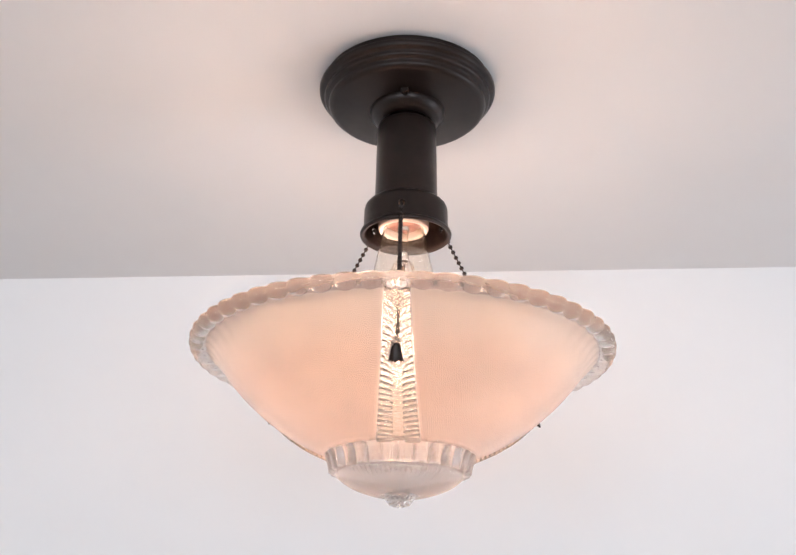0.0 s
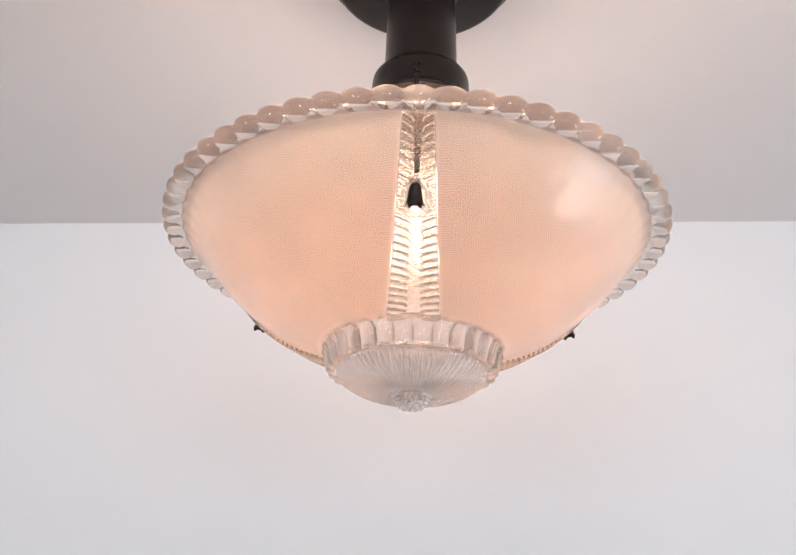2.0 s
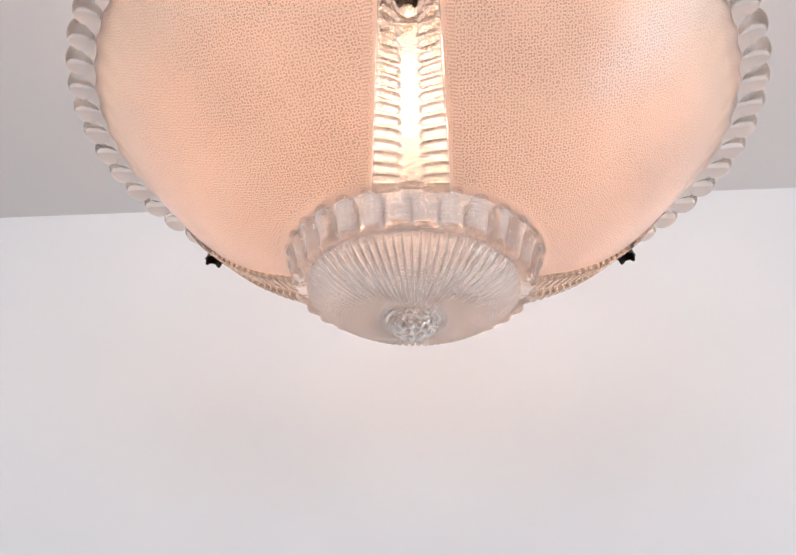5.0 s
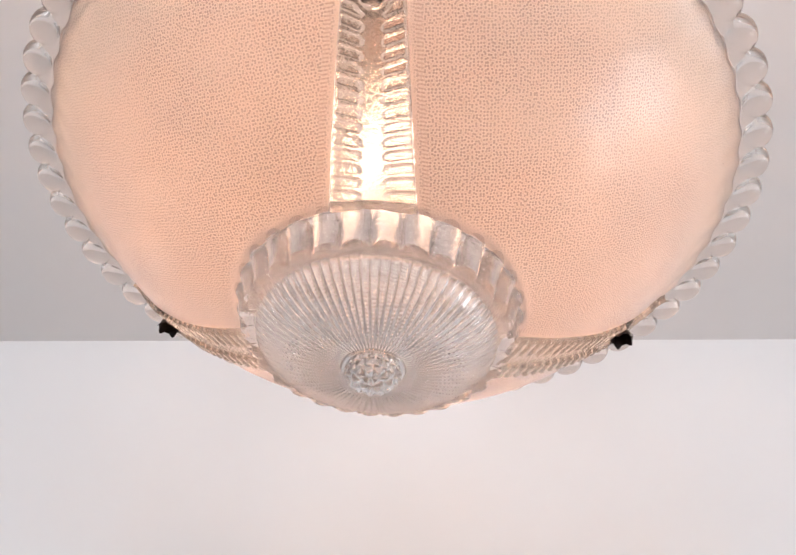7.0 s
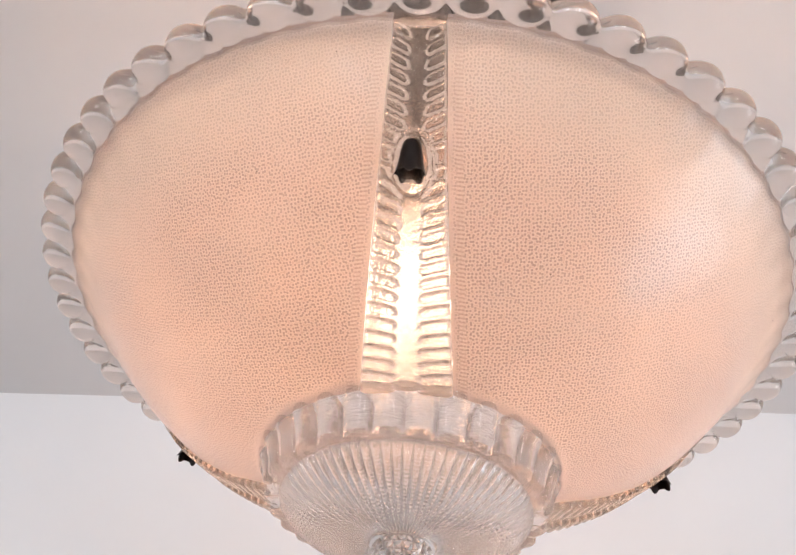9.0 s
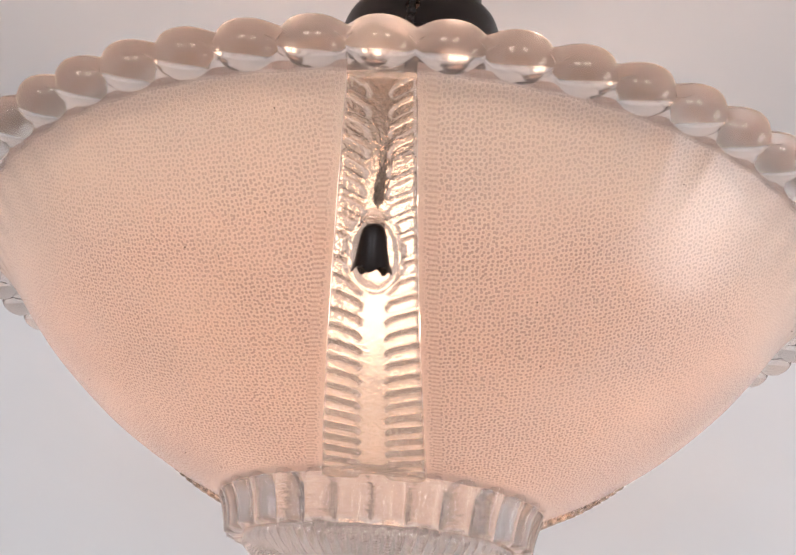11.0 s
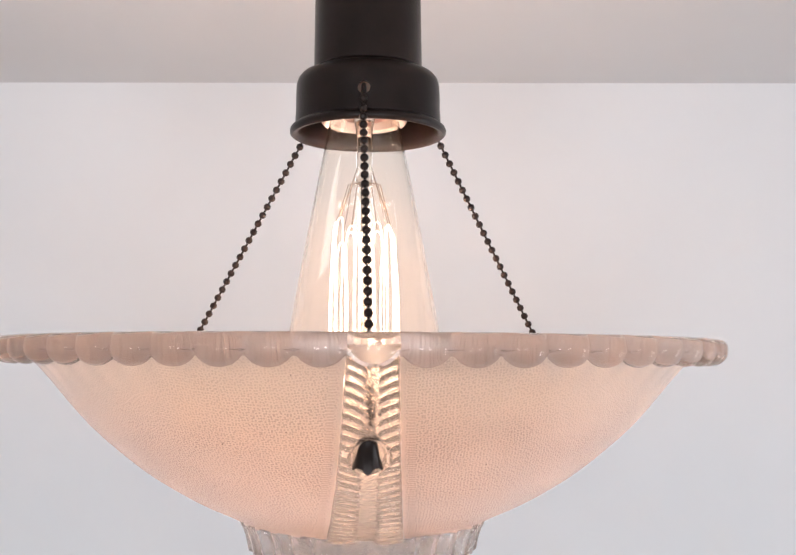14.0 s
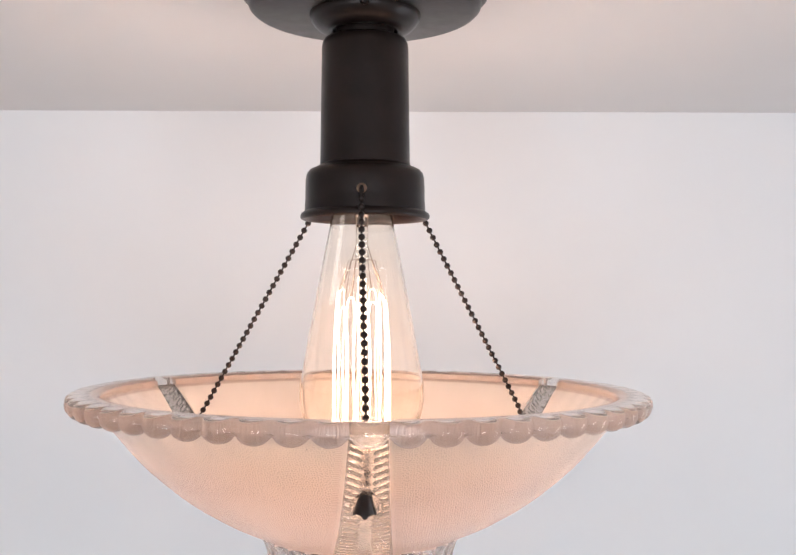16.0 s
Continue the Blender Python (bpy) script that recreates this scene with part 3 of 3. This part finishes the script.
# ---- the light bulb ----
bulb = thing("light_bulb", "lit clear teardrop filament bulb screwed into the socket", "light bulb", "", pose(-0.0016, 0, -0.0022))
glass_line = [(p.x, p.z) for p in smooth_line([(0.0128, 0, 2.3225), (0.0150, 0, 2.3170), (0.0163, 0, 2.3098), (0.0205, 0, 2.2889), (0.0258, 0, 2.2604), (0.0304, 0, 2.2347), (0.0319, 0, 2.2244), (0.0313, 0, 2.2150),
                                                (0.0282, 0, 2.2052), (0.0220, 0, 2.1975), (0.0130, 0, 2.1932), (0.00002, 0, 2.1920)], 4)]
inside = [(max(0.00001, r - 0.0007), z + (0.0007 if z < 2.21 else 0)) for r, z in reversed(glass_line)]
envelope = part("glass_envelope", lathe("glass_envelope", glass_line + inside, BULBGLASS, 64, True, 60), bulb, "clear teardrop glass envelope")
envelope.visible_shadow = False
part("screw_base", lathe("screw_base", [(0.00001, 2.3190), (0.0085, 2.3190), (0.0125, 2.3215), (0.0133, 2.3235), (0.0129, 2.326), (0.0133, 2.3285), (0.0129, 2.331), (0.0133, 2.3335), (0.0129, 2.336), (0.00001, 2.3362)], BRASS, 40, False), bulb, "copper coloured screw base")
mount = part("glass_mount", lathe("glass_mount", [(0.00001, 2.3188), (0.0044, 2.3188), (0.0036, 2.3140), (0.0032, 2.3080), (0.0030, 2.2960), (0.0036, 2.2925), (0.0016, 2.2895), (0.0013, 2.2120), (0.0022, 2.2100), (0.00001, 2.2085)], BULBGLASS, 24, False), bulb, "clear glass mount rod")
mount.visible_shadow = False
CAGE = 14
rng = random.Random(4)
for i in range(CAGE):
    a0, a1 = 2 * math.pi * (i + 0.1) / CAGE, 2 * math.pi * (i + 0.9) / CAGE
    top = 2.2715 + rng.uniform(-0.006, 0.014)
    low = 2.2040 + rng.uniform(-0.001, 0.001)
    r0, r1 = 0.0140 + rng.uniform(-0.0012, 0.001), 0.0140 + rng.uniform(-0.0012, 0.001)
    am = (a0 + a1) / 2 + rng.uniform(-0.04, 0.04)
    pts = smooth_line([(r0 * math.cos(a0), r0 * math.sin(a0), low), (r0 * math.cos(a0 + 0.05), r0 * math.sin(a0 + 0.05), 2.24), (0.0132 * math.cos(am - 0.17), 0.0132 * math.sin(am - 0.17), top - 0.006),
                       (0.0122 * math.cos(am), 0.0122 * math.sin(am), top), (0.0132 * math.cos(am + 0.17), 0.0132 * math.sin(am + 0.17), top - 0.006), (r1 * math.cos(a1 - 0.05), r1 * math.sin(a1 - 0.05), 2.24), (r1 * math.cos(a1), r1 * math.sin(a1), low)], 4)
    part("filament", tube("filament", pts, 0.00014, FILAMENT, 6), bulb, "glowing carbon filament loop")
    part("support_wire", tube("support_wire", [(0.0015 * math.cos(am), 0.0015 * math.sin(am), 2.2915), (0.007 * math.cos(am), 0.007 * math.sin(am), 2.2905), (0.0122 * math.cos(am), 0.0122 * math.sin(am), top)], 0.00018, WIRE, 5), mount)
    part("support_wire", tube("support_wire", [(0.0012 * math.cos(a1), 0.0012 * math.sin(a1), 2.2105), (0.0085 * math.cos(a1), 0.0085 * math.sin(a1), 2.2065), (r1 * math.cos(a1), r1 * math.sin(a1), low)], 0.00018, WIRE, 5), mount)
for s in (-1, 1):
    part("lead_wire", tube("lead_wire", [(s * 0.0022, 0, 2.318), (s * 0.0024, 0, 2.300), (s * 0.006, 0.001, 2.288), (s * 0.0105, 0.004, 2.278)], 0.00028, WIRE, 6), mount)

# ---- the bead chains with their bell ends ----
link_ball = ball("chain_bead", 0.00165, 0.00165, 0.00165, BRONZE, 14)


def bell_mesh():
    """A tulip-shaped end bell with a scalloped mouth."""
    line = [(0.0004, 0.0006), (0.0024, 0.0004), (0.0032, -0.0006), (0.0034, -0.0035), (0.0037, -0.0065), (0.0043, -0.0093), (0.0049, -0.0108), (0.0046, -0.0108), (0.0036, -0.0075), (0.0029, -0.0030), (0.0004, -0.0020)]

    def mouth(i, a):
        s = (0, 0, 0, 0.05, 0.2, 0.6, 1.0, 1.0, 0.3, 0, 0)[i]
        return (0.0004 * s * math.cos(5 * a), -0.0012 * s * max(-0.3, math.cos(5 * a)))
    return lathe("bell", line, BRONZE, 60, True, 50, mouth)


bell = bell_mesh()
ferrule = lathe("ferrule", [(0.0019, -0.0005), (0.0026, -0.0005), (0.0028, 0.0010), (0.0028, 0.0062), (0.0024, 0.0070), (0.0019, 0.0068)], CRYSTAL, 28)
for az, base, bore, drop, swing, out in zip(HOOKS, RIBS, (-90, 28, 148), (0.0022, -0.0010, -0.0010), (22, -6, -6), (0.1077, 0.1087, 0.1087)):
    chain = thing("bead_chain", "dark bronze ball chain that holds the glass shade", "chain", "three shade chains")
    a = radians(az)

    def near(r, z):
        """A point on the chain's side of the fixture."""
        return Vector((r * math.cos(a), r * math.sin(a), z))

    def hung(r, z, t):
        """A point of the shade, which hangs a little askew."""
        return HANG @ Vector((r * math.cos(radians(t)), r * math.sin(radians(t)), z))

    part("hook", tube("hook", smooth_line([near(0.0275, 2.3210), near(0.0300, 2.3228), near(0.0322, 2.3222), near(0.0330, 2.3178)], 4), 0.0010, BRONZE, 10), chain)
    route = [near(0.0331, 2.3172), near(0.0352, 2.3108), hung(0.1030, 2.2075, bore), hung(0.1090, 2.1960, base)]
    part("link_wire", tube("link_wire", route, 0.0005, BRONZE, 6), chain)
    lengths = [(q - p).length for p, q in zip(route, route[1:])]
    pitch, total = 0.00445, sum(lengths)
    for k in range(int(total / pitch) + 1):
        d, s = k * pitch, 0
        while s < 2 and d > lengths[s]:
            d -= lengths[s]
            s += 1
        p = route[s].lerp(route[s + 1], min(1.0, d / lengths[s]))
        part("chain_bead", link_ball, chain, "", Matrix.Translation(p))
    end = Matrix.Translation(hung(out, 2.1945 - drop, base - 0.4)) @ pose(0, 0, 0, 0, 0, base)
    tulip = part("bell", bell, chain, "dark bronze tulip-shaped end bell", end @ pose(0, 0, 0, 0, swing, 0) @ Matrix.Diagonal((0.94, 0.94, 0.94, 1)))
    part("ferrule", ferrule, tulip, "clear ferrule at the hole", pose(0, 0, 0, 0, -30 - swing, 0) @ Matrix.Diagonal((0.95, 0.95, 0.7, 1))).visible_shadow = False
